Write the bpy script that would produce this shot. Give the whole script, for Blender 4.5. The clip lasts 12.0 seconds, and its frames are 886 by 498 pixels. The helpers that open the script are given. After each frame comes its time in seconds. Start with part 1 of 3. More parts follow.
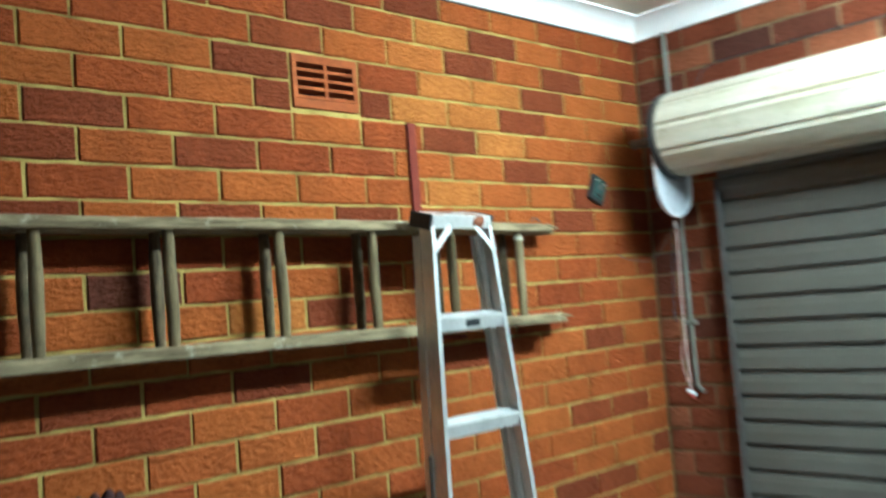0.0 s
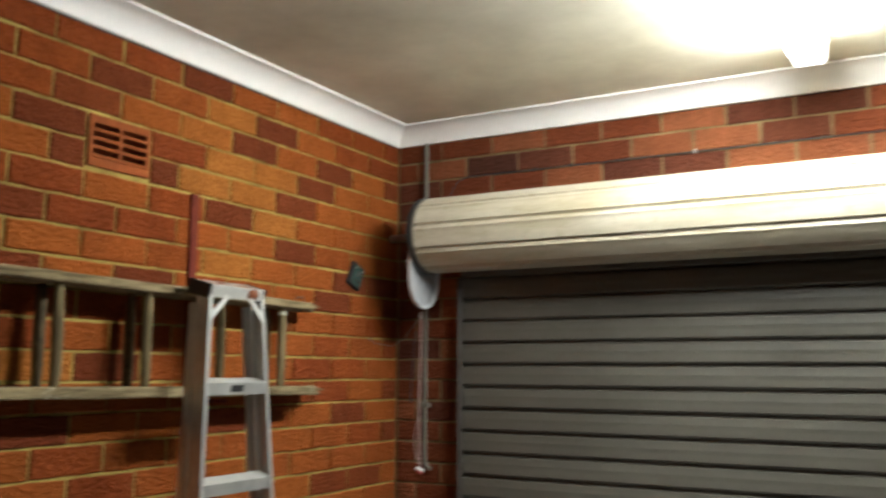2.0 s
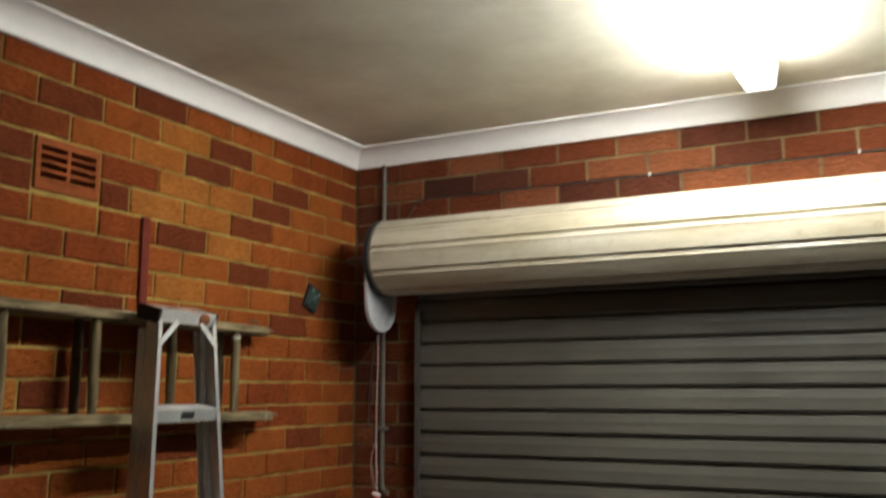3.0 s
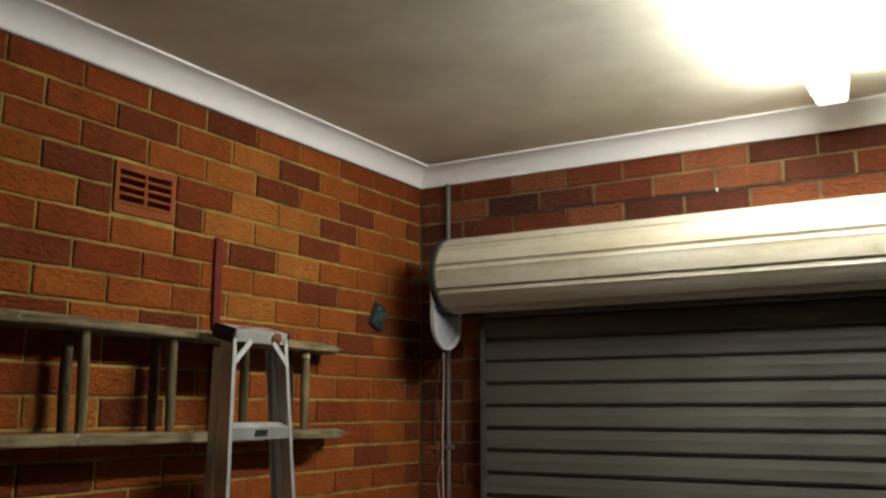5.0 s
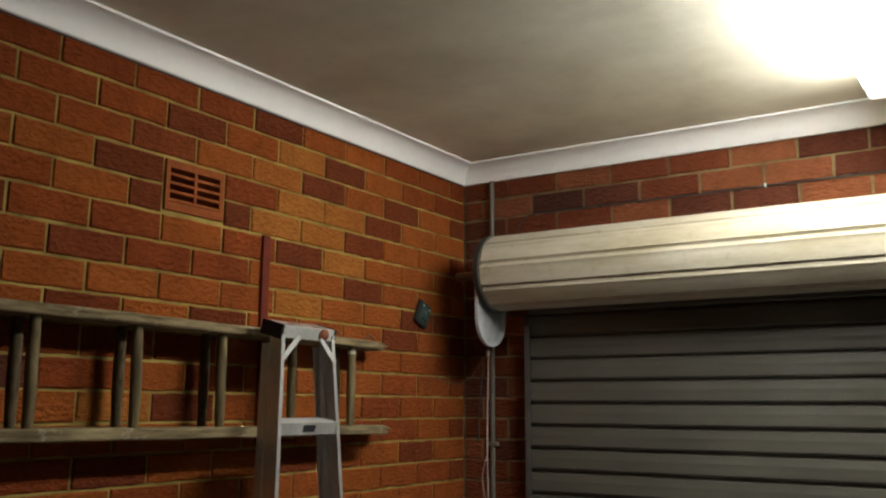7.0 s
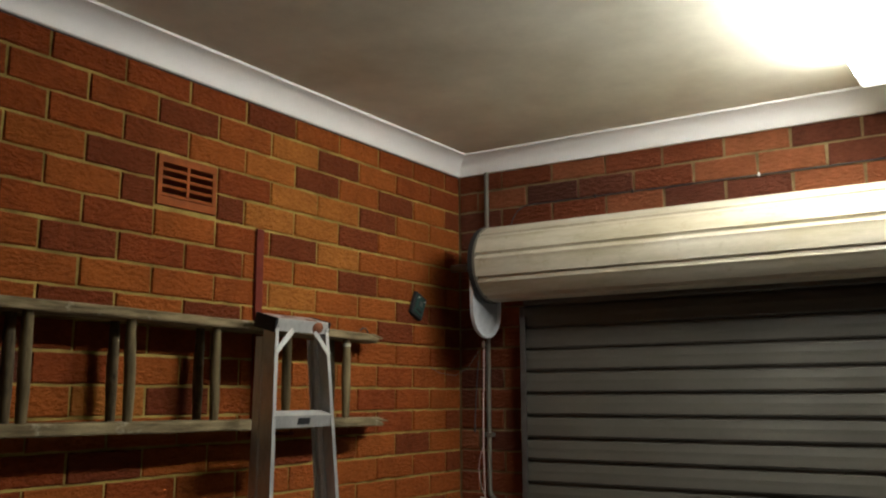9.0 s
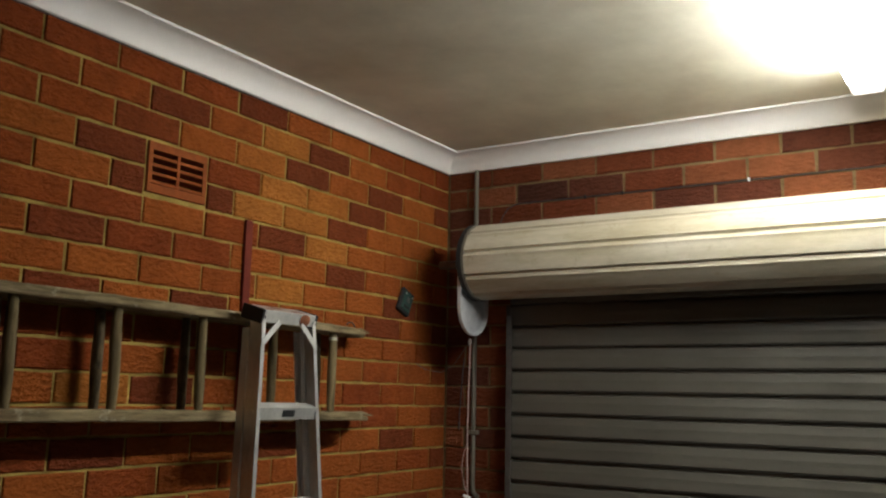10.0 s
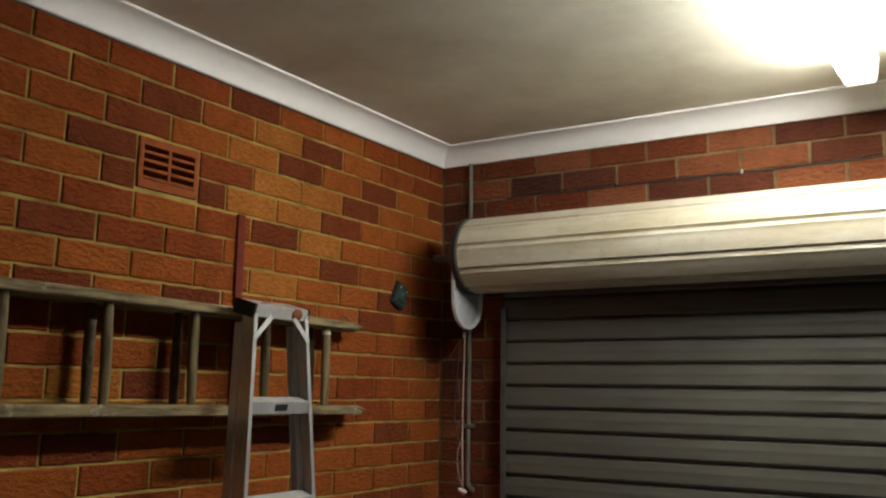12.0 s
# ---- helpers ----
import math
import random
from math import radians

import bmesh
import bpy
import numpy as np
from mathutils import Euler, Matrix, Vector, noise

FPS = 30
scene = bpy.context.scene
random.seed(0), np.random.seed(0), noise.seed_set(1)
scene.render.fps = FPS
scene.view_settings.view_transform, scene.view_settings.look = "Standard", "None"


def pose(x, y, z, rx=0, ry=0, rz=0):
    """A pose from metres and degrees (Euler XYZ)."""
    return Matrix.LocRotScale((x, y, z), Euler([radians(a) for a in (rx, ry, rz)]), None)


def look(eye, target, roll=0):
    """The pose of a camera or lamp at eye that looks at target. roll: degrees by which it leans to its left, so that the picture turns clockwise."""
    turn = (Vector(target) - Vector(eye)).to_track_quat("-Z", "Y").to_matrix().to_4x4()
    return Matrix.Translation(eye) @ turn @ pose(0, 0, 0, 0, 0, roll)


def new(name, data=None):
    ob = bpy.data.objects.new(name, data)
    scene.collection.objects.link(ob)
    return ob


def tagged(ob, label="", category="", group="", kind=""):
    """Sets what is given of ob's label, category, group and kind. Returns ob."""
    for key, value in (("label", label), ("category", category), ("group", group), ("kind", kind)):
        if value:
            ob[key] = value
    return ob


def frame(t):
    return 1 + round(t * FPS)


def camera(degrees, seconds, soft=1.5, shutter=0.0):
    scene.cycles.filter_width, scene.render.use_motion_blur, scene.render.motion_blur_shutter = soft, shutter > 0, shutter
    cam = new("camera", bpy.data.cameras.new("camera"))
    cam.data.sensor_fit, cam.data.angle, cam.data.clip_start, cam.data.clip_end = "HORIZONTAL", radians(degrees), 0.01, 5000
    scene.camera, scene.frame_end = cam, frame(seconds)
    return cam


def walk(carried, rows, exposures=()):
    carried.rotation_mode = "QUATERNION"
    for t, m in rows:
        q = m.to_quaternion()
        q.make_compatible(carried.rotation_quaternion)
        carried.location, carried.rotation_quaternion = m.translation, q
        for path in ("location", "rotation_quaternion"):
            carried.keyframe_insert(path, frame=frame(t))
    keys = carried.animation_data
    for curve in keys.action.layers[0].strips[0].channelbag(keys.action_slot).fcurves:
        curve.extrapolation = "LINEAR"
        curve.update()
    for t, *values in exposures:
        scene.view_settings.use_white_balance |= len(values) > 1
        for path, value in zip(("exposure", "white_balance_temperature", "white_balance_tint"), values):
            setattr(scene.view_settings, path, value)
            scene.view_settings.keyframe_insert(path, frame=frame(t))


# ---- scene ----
cam = camera(51.7, 12.0, soft=2.2, shutter=1.3)
PATH = [
    (0, (2.067, -3.112, 1.36), (0.62, -1.736, 1.484), -4.7),
    (0.3, (2.108, -3.225, 1.32), (0.716, -1.793, 1.44), -5.9),
    (0.5, (2.114, -3.254, 1.346), (0.755, -1.793, 1.471), -6.4),
    (1, (2.085, -3.252, 1.352), (0.884, -1.664, 1.539), -4.5),
    (1.5, (2.046, -3.349, 1.367), (0.998, -1.66, 1.591), -0.8),
    (2, (2.139, -3.395, 1.36), (1.167, -1.668, 1.626), 0.3),
    (2.5, (2.17, -3.372, 1.377), (1.246, -1.616, 1.65), 0.2),
    (3, (2.16, -3.371, 1.376), (1.259, -1.613, 1.683), -0.1),
    (3.2, (2.149, -3.387, 1.383), (1.26, -1.626, 1.712), -0.7),
    (4.8, (2.129, -3.4, 1.383), (1.127, -1.702, 1.716), -0.0),
    (5, (2.132, -3.401, 1.38), (1.128, -1.706, 1.723), -0.0),
    (5.5, (2.122, -3.421, 1.382), (1.084, -1.749, 1.744), 0.4),
    (6, (2.124, -3.425, 1.383), (1.052, -1.773, 1.731), 0.8),
    (6.5, (2.116, -3.417, 1.38), (1.041, -1.766, 1.722), 0.4),
    (8.5, (2.126, -3.412, 1.373), (1.045, -1.761, 1.698), 0.1),
    (9, (2.137, -3.406, 1.378), (1.058, -1.753, 1.697), -0.2),
    (9.5, (2.133, -3.407, 1.373), (1.058, -1.752, 1.697), 0.2),
    (10, (2.128, -3.407, 1.369), (1.073, -1.738, 1.686), 1.2),
    (10.5, (2.126, -3.416, 1.37), (1.052, -1.761, 1.702), 2.1),
    (11, (2.14, -3.409, 1.372), (1.058, -1.757, 1.69), 1.9),
    (11.5, (2.137, -3.397, 1.371), (1.081, -1.725, 1.67), 1.2),
    (12, (2.148, -3.393, 1.367), (1.092, -1.722, 1.672), 0.9),
]
walk(cam, [(t, look(eye, target, roll)) for t, eye, target, roll in PATH],
     [(0, 1.68, 4600, -11), (0.6, 1.62, 4850, -9), (1.2, 1.28, 5300, -1), (2.0, 0.66, 5800, 5), (3.0, 0.12, 5950, 7), (5.0, -0.06, 6000, 7), (8.0, -0.14, 6050, 7), (12.0, -0.14, 6050, 7)])

# ---- world and lamp strength: night outside, one fluorescent batten inside ----
world = bpy.data.worlds.new("night")
scene.world = world
world.use_nodes = True
world.node_tree.nodes["Background"].inputs[0].default_value = (0.25, 0.35, 0.6, 1)
world.node_tree.nodes["Background"].inputs[1].default_value = 0.004
DIFFUSER_GLOW = 100.0

CEIL = 2.43          # ceiling height
COURSE, BRICK, BRICK_NORTH = 0.086, 0.24, 0.2425
ROOM_X, ROOM_Y = 5.4, -6.0
WEST_START = -1.673  # a brick joint on the west wall, odd rows
NORTH_START = 0.34   # a brick joint on the north wall, odd rows
TOP = 2.1            # top of row one
# brick tones course by course from the top: b bright orange, o orange, r russet, m maroon, p plum
TONES_WEST = ("rrrrrmoorrr", "rrrrmobmorr", "rrrmobmomom", "roomorbbmoo", "orommbbmoor", "omrrormbooo", "momrroomooo", "rrooooboomm", "momomooomom", "rrrrrooooor", "oproroooror", "roobmooorro", "ooooooorrom", "rmrmoomoomo", "rrorooooorm", "roooroooooo", "ororoooommo", "rrrrorooooo", "oooooorroom", "oroorooommo")
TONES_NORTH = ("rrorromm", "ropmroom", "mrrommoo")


# ---- materials ----
def nodes_of(name, rough=0.6, metal=0.0):
    m = bpy.data.materials.new(name)
    m.use_nodes = True
    n, l = m.node_tree.nodes, m.node_tree.links
    b = n["Principled BSDF"]
    b.inputs["Roughness"].default_value, b.inputs["Metallic"].default_value = rough, metal
    return m, n, l, b


def coords(n, l, scale=(1, 1, 1), space="Object"):
    c, mp = n.new("ShaderNodeTexCoord"), n.new("ShaderNodeMapping")
    mp.inputs["Scale"].default_value = scale
    if space == "World":
        g = n.new("ShaderNodeNewGeometry")
        l.new(g.outputs["Position"], mp.inputs["Vector"])
    else:
        l.new(c.outputs[space], mp.inputs["Vector"])
    return mp.outputs["Vector"]


def noise_tex(n, l, vec, scale, detail=4.0, rough=0.6):
    t = n.new("ShaderNodeTexNoise")
    t.inputs["Scale"].default_value, t.inputs["Detail"].default_value, t.inputs["Roughness"].default_value = scale, detail, rough
    l.new(vec, t.inputs["Vector"])
    return t.outputs["Fac"]


def ramp(n, l, fac, stops):
    r = n.new("ShaderNodeValToRGB")
    e = r.color_ramp.elements
    while len(e) < len(stops):
        e.new(0.5)
    for el, (p, c) in zip(e, stops):
        el.position, el.color = p, (*c, 1)
    l.new(fac, r.inputs["Fac"])
    return r.outputs["Color"]


def mix(n, l, a, b, fac, mode="MIX"):
    m = n.new("ShaderNodeMix")
    m.data_type, m.blend_type = "RGBA", mode
    for sock, v in ((m.inputs[6], a), (m.inputs[7], b), (m.inputs[0], fac)):
        if hasattr(v, "links"):
            l.new(v, sock)
        else:
            sock.default_value = (*v, 1) if isinstance(v, tuple) else v
    return m.outputs[2]


def bump(n, l, b, height, strength, dist):
    k = n.new("ShaderNodeBump")
    k.inputs["Strength"].default_value, k.inputs["Distance"].default_value = strength, dist
    l.new(height, k.inputs["Height"])
    l.new(k.outputs["Normal"], b.inputs["Normal"])


def speckled(name, dark, light, scale=12, fine=120, rough=0.6, metal=0.0, relief=0.15, dist=0.002, space="World", stretch=(1, 1, 1), rough_var=0.15, grainy=0.7, worn=None):
    """A surface with broad stains and fine grain between two colours."""
    m, n, l, b = nodes_of(name, rough, metal)
    if rough >= 0.8:
        b.inputs["Specular IOR Level"].default_value = 0.15
    v = coords(n, l, stretch, space)
    broad, grain = noise_tex(n, l, v, scale), noise_tex(n, l, v, fine, 6)
    c = ramp(n, l, broad, [(0.3, dark), (0.7, light)])
    g = ramp(n, l, grain, [(0.3, (0.75, 0.75, 0.75)), (0.7, (1.1, 1.1, 1.1))])
    l.new(mix(n, l, c, g, grainy, "MULTIPLY"), b.inputs["Base Color"])
    rr = n.new("ShaderNodeMapRange")
    rr.inputs["To Min"].default_value, rr.inputs["To Max"].default_value = rough - rough_var, min(1, rough + rough_var)
    l.new(broad, rr.inputs["Value"])
    l.new(rr.outputs["Result"], b.inputs["Roughness"])
    bump(n, l, b, grain, relief, dist)
    if worn:
        patch = ramp(n, l, noise_tex(n, l, coords(n, l, (1, 1, 1), space), 16, 5, 0.7), [(0.58, (0, 0, 0)), (0.82, (1, 1, 1))])
        old = b.inputs["Base Color"].links[0].from_socket
        l.new(mix(n, l, old, worn, patch), b.inputs["Base Color"])
    return m


def brick_material(name, stops, per_island=False):
    m, n, l, b = nodes_of(name, 0.9)
    b.inputs["Specular IOR Level"].default_value = 0.12
    if per_island:
        rnd = n.new("ShaderNodeNewGeometry").outputs["Random Per Island"]
    else:
        rnd = n.new("ShaderNodeObjectInfo").outputs["Random"]
    base = ramp(n, l, rnd, stops)
    v = coords(n, l, (1, 1, 1), "World")
    vs = coords(n, l, (12, 12, 27), "World")
    broad, wavy, fine = noise_tex(n, l, v, 9, 3), noise_tex(n, l, vs, 3.2, 5), noise_tex(n, l, v, 170, 5)
    c = mix(n, l, base, ramp(n, l, broad, [(0.3, (0.74, 0.70, 0.68)), (0.7, (1.12, 1.1, 1.05))]), 0.7, "MULTIPLY")
    c = mix(n, l, c, ramp(n, l, wavy, [(0.33, (0.72, 0.66, 0.62)), (0.6, (1.08, 1.07, 1.05))]), 0.6, "MULTIPLY")
    c = mix(n, l, c, ramp(n, l, fine, [(0.3, (0.8, 0.8, 0.8)), (0.7, (1.1, 1.1, 1.1))]), 0.6, "MULTIPLY")
    l.new(c, b.inputs["Base Color"])
    h = n.new("ShaderNodeMath")
    h.operation = "MULTIPLY_ADD"
    h.inputs[1].default_value = 0.25
    l.new(fine, h.inputs[0])
    l.new(wavy, h.inputs[2])
    bump(n, l, b, h.outputs[0], 1.0, 0.018)
    return m


ORANGE = [(0.0, (0.270, 0.0681, 0.0138)), (0.4, (0.315, 0.0846, 0.0156)), (0.7, (0.335, 0.0957, 0.0166)), (1.0, (0.280, 0.0718, 0.0138))]
RUSSET = [(0.0, (0.215, 0.0468, 0.0117)), (0.5, (0.245, 0.0558, 0.0126)), (1.0, (0.275, 0.0648, 0.0126))]
MAROON = [(0.0, (0.155, 0.0363, 0.0121)), (0.5, (0.180, 0.0418, 0.0130)), (1.0, (0.205, 0.0484, 0.0130))]
PLUM = [(0.0, (0.10, 0.032, 0.018)), (1.0, (0.135, 0.043, 0.023))]
# Lighter bricks; their colour also holds some lamplight on the upper wall.
BRIGHT = [(0.0, (0.370, 0.1310, 0.0233)), (0.5, (0.410, 0.1533, 0.0291)), (1.0, (0.380, 0.1242, 0.0223))]
# North wall tones, darker and browner than the west wall's.
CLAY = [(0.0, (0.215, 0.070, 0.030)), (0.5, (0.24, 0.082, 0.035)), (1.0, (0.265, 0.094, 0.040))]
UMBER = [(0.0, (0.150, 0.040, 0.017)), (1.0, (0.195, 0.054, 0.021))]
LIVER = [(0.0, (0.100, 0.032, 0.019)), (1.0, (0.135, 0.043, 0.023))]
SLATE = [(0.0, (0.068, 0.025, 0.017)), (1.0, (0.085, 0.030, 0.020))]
WEST_BRICKS = {k: brick_material(kind, stops) for k, kind, stops in (("b", "bright_brick", BRIGHT), ("o", "orange_brick", ORANGE), ("r", "russet_brick", RUSSET),
                                                                    ("m", "maroon_brick", MAROON), ("p", "plum_brick", PLUM))}
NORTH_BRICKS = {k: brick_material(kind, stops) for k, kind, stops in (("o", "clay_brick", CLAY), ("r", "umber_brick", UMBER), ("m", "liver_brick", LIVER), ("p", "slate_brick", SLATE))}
M_REST = brick_material("mixed_brick", MAROON[1:2] + ORANGE[1:], True)
M_MORTAR = speckled("mortar", (0.185, 0.122, 0.030), (0.46, 0.335, 0.088), 7, 160, 0.95, relief=0.8, dist=0.004)
# Darker and less yellow than the west wall's mortar.
M_MORTAR_NORTH = speckled("brown_north_mortar", (0.13, 0.088, 0.038), (0.29, 0.213, 0.105), 9, 160, 0.95, relief=0.8, dist=0.004)
M_TERRACOTTA = speckled("terracotta", (0.20, 0.052, 0.014), (0.29, 0.078, 0.020), 20, 200, 0.85, relief=0.3)
M_CEIL = speckled("ceiling_paint", (0.60, 0.565, 0.445), (0.86, 0.83, 0.69), 2.1, 60, 0.9, relief=0.06, dist=0.001, grainy=0.12)
M_COVE = speckled("white_cornice_paint", (0.77, 0.75, 0.71), (0.83, 0.81, 0.77), 5, 90, 0.6, relief=0.02, dist=0.0004, grainy=0.08)
M_CONCRETE = speckled("concrete", (0.19, 0.186, 0.178), (0.29, 0.285, 0.272), 3, 90, 0.85, relief=0.3)
M_PLAIN = speckled("far_brick_paint", (0.18, 0.07, 0.035), (0.26, 0.10, 0.045), 4, 60, 0.9, relief=0.2)
M_CREAM = speckled("cream_door_enamel", (0.385, 0.335, 0.22), (0.59, 0.55, 0.44), 5, 55, 0.45, relief=0.05, dist=0.0008, stretch=(0.5, 2.4, 2.4), grainy=0.4, worn=(0.31, 0.25, 0.14))
M_GREY = speckled("grey_door_enamel", (0.078, 0.072, 0.057), (0.098, 0.091, 0.073), 4, 100, 0.5, relief=0.05, dist=0.0008, stretch=(1, 1, 1), grainy=0.25)
M_ALU = speckled("aluminium", (0.54, 0.538, 0.51), (0.73, 0.725, 0.685), 14, 200, 0.40, 0.66, relief=0.08, dist=0.0006, stretch=(1, 1, 0.2))
M_GALV = speckled("galvanised_plate", (0.52, 0.53, 0.54), (0.68, 0.69, 0.70), 30, 160, 0.5, 0.35, relief=0.08)
M_BLACK = speckled("black_plastic", (0.008, 0.008, 0.008), (0.018, 0.017, 0.016), 30, 200, 0.75)
M_WOOD = speckled("weathered_timber", (0.060, 0.042, 0.019), (0.31, 0.245, 0.135), 9, 70, 0.85, relief=0.5, dist=0.003, stretch=(6, 0.7, 6), worn=(0.52, 0.47, 0.35))
M_RUNG = speckled("weathered_rung_timber", (0.07, 0.05, 0.024), (0.22, 0.168, 0.085), 9, 80, 0.8, relief=0.4, dist=0.002, stretch=(6, 6, 0.8), worn=(0.05, 0.036, 0.018))
# Rear rungs: dark stain, with shade from the front section in the colour too.
M_DARK_RUNG = speckled("stained_shaded_rung_timber", (0.045, 0.032, 0.018), (0.15, 0.112, 0.06), 14, 80, 0.8, relief=0.4, dist=0.002, stretch=(6, 6, 1.6), worn=(0.20, 0.16, 0.09))
M_REDBAR = speckled("red_oxide_paint", (0.12, 0.022, 0.014), (0.175, 0.036, 0.021), 20, 140, 0.85, relief=0.3)
M_PIPE = speckled("grey_conduit", (0.10, 0.088, 0.066), (0.165, 0.147, 0.113), 12, 120, 0.5)
M_TRACK = speckled("zinc_track", (0.085, 0.083, 0.078), (0.15, 0.147, 0.138), 15, 100, 0.45, 0.5)
M_CORD = speckled("pink_cord", (0.46, 0.30, 0.26), (0.60, 0.44, 0.39), 60, 300, 0.9)
M_RED = speckled("red_plastic", (0.42, 0.03, 0.03), (0.5, 0.06, 0.05), 40, 200, 0.45)
M_WHITE = speckled("white_plastic", (0.7, 0.69, 0.66), (0.8, 0.79, 0.77), 30, 200, 0.45)
M_DAB = speckled("old_cream_paint", (0.30, 0.26, 0.18), (0.48, 0.44, 0.34), 60, 200, 0.7)
# Also colours the dark strips that stand in for shade.
M_CABLE = speckled("dark_cable", (0.035, 0.03, 0.03), (0.06, 0.05, 0.05), 30, 200, 0.6)
M_TEAL = speckled("dark_teal_plastic", (0.008, 0.030, 0.024), (0.018, 0.060, 0.046), 40, 150, 0.6)
M_RUST = speckled("rust", (0.16, 0.06, 0.03), (0.26, 0.10, 0.05), 60, 200, 0.9)
M_STEEL = speckled("white_enamelled_steel", (0.74, 0.74, 0.72), (0.8, 0.8, 0.78), 15, 120, 0.4)
M_BRISTLE = speckled("dark_bristle", (0.025, 0.010, 0.010), (0.06, 0.025, 0.022), 40, 200, 0.8)
M_DIFFUSER, tn, tl, tb = nodes_of("lit_opal_diffuser", 0.3)
tb.inputs["Emission Color"].default_value = (1.0, 0.94, 0.84, 1)
tb.inputs["Emission Strength"].default_value = DIFFUSER_GLOW

# Emission added so the end caps read white; nothing shines through them.
M_ENDCAP, tn, tl, tb = nodes_of("glowing_end_cap", 0.4)
tb.inputs["Base Color"].default_value = (0.8, 0.8, 0.78, 1)
tb.inputs["Emission Color"].default_value = (1.0, 0.94, 0.84, 1)
tb.inputs["Emission Strength"].default_value = 2.0


# ---- mesh helpers ----
def mesh_object(name, bm, material, parent=None, label="", smooth=False):
    me = bpy.data.meshes.new(name)
    bmesh.ops.recalc_face_normals(bm, faces=bm.faces)
    for f in bm.faces:
        f.smooth = smooth
    bm.to_mesh(me)
    bm.free()
    me.materials.append(material)
    ob = new(name, me)
    if parent:
        ob.parent = parent
    if label:
        ob["label"] = label
    return ob


def part(name, bm, material, parent, label="", smooth=False):
    return mesh_object(name, bm, material, parent, label, smooth)


def empty(name, x=0, y=0, z=0):
    ob = new(name)
    ob.location = (x, y, z)
    ob.empty_display_size = 0.1
    return ob


def add_box(bm, lo, hi, bevel=0.0, m=None):
    vs = [bm.verts.new((x, y, z)) for x in (lo[0], hi[0]) for y in (lo[1], hi[1]) for z in (lo[2], hi[2])]
    fs = [bm.faces.new([vs[i] for i in q]) for q in ((0, 1, 3, 2), (4, 6, 7, 5), (0, 4, 5, 1), (2, 3, 7, 6), (0, 2, 6, 4), (1, 5, 7, 3))]
    if bevel:
        r = bmesh.ops.bevel(bm, geom=list({e for f in fs for e in f.edges}), offset=bevel, segments=2, affect="EDGES", profile=0.5)
        vs = list({v for f in r["faces"] for v in f.verts} | {v for v in vs if v.is_valid})
    if m is not None:
        bmesh.ops.transform(bm, matrix=m, verts=vs)
    return vs


def box(lo, hi, bevel=0.0, m=None):
    bm = bmesh.new()
    add_box(bm, lo, hi, bevel, m)
    return bm


def add_tube(bm, path, radius, sides=12, cap=True):
    """A round bar along points; radius may be a list."""
    pts = [Vector(p) for p in path]
    rad = radius if isinstance(radius, (list, tuple)) else [radius] * len(pts)
    rings, up = [], None
    for i, p in enumerate(pts):
        d = (pts[min(i + 1, len(pts) - 1)] - pts[max(i - 1, 0)]).normalized()
        if up is None:
            up = Vector((0, 0, 1)) if abs(d.z) < 0.9 else Vector((1, 0, 0))
        a = d.cross(up).normalized()
        c = a.cross(d).normalized()
        up = c
        rings.append([bm.verts.new(p + rad[i] * (math.cos(2 * math.pi * k / sides) * a + math.sin(2 * math.pi * k / sides) * c)) for k in range(sides)])
    for r, s in zip(rings, rings[1:]):
        for k in range(sides):
            bm.faces.new((r[k], r[(k + 1) % sides], s[(k + 1) % sides], s[k]))
    if cap:
        bm.faces.new(rings[0][::-1])
        bm.faces.new(rings[-1])
    return rings


def tube(path, radius, sides=12):
    bm = bmesh.new()
    add_tube(bm, path, radius, sides)
    return bm


def prism(outline, axis, a, b):
    """A closed outline in the plane across an axis, drawn out from a to b."""
    def at(u, v, w):
        return {"x": (w, u, v), "y": (u, w, v), "z": (u, v, w)}[axis]
    bm = bmesh.new()
    r0, r1 = [bm.verts.new(at(u, v, a)) for u, v in outline], [bm.verts.new(at(u, v, b)) for u, v in outline]
    n = len(outline)
    for i in range(n):
        bm.faces.new((r0[i], r0[(i + 1) % n], r1[(i + 1) % n], r1[i]))
    bm.faces.new(r0[::-1])
    bm.faces.new(r1)
    return bm


def smooth_by_angle(ob, degrees=35):
    for p in ob.data.polygons:
        p.use_smooth = True
    bm = bmesh.new()
    bm.from_mesh(ob.data)
    for e in bm.edges:
        if len(e.link_faces) == 2 and e.calc_face_angle(0) > radians(degrees):
            e.smooth = False
    bm.to_mesh(ob.data)
    bm.free()
    return ob


# ---- large structure ----
VENT = (WEST_START, WEST_START + BRICK, TOP - 2 * COURSE, TOP)   # y0, y1, z0, z1
DOOR = (0.345, 2.85, 1.96)                                       # x0, x1, head
FACE = -0.0065                                                    # mortar behind the brick faces

bm = bmesh.new()
y0, y1, z0, z1 = VENT[0] + 0.009, VENT[1] - 0.010, VENT[2] + 0.017, VENT[3] - 0.010
for lo, hi in (((-0.12, ROOM_Y, 0), (FACE, y0, CEIL)), ((-0.12, y1, 0), (FACE, 0.12, CEIL)), ((-0.12, y0, 0), (FACE, y1, z0)), ((-0.12, y0, z1), (FACE, y1, CEIL))):
    add_box(bm, lo, hi)
wall_west = tagged(mesh_object("wall_west", bm, M_MORTAR), "orange and maroon brick wall with cream mortar", "wall", kind="structure")
bm = bmesh.new()
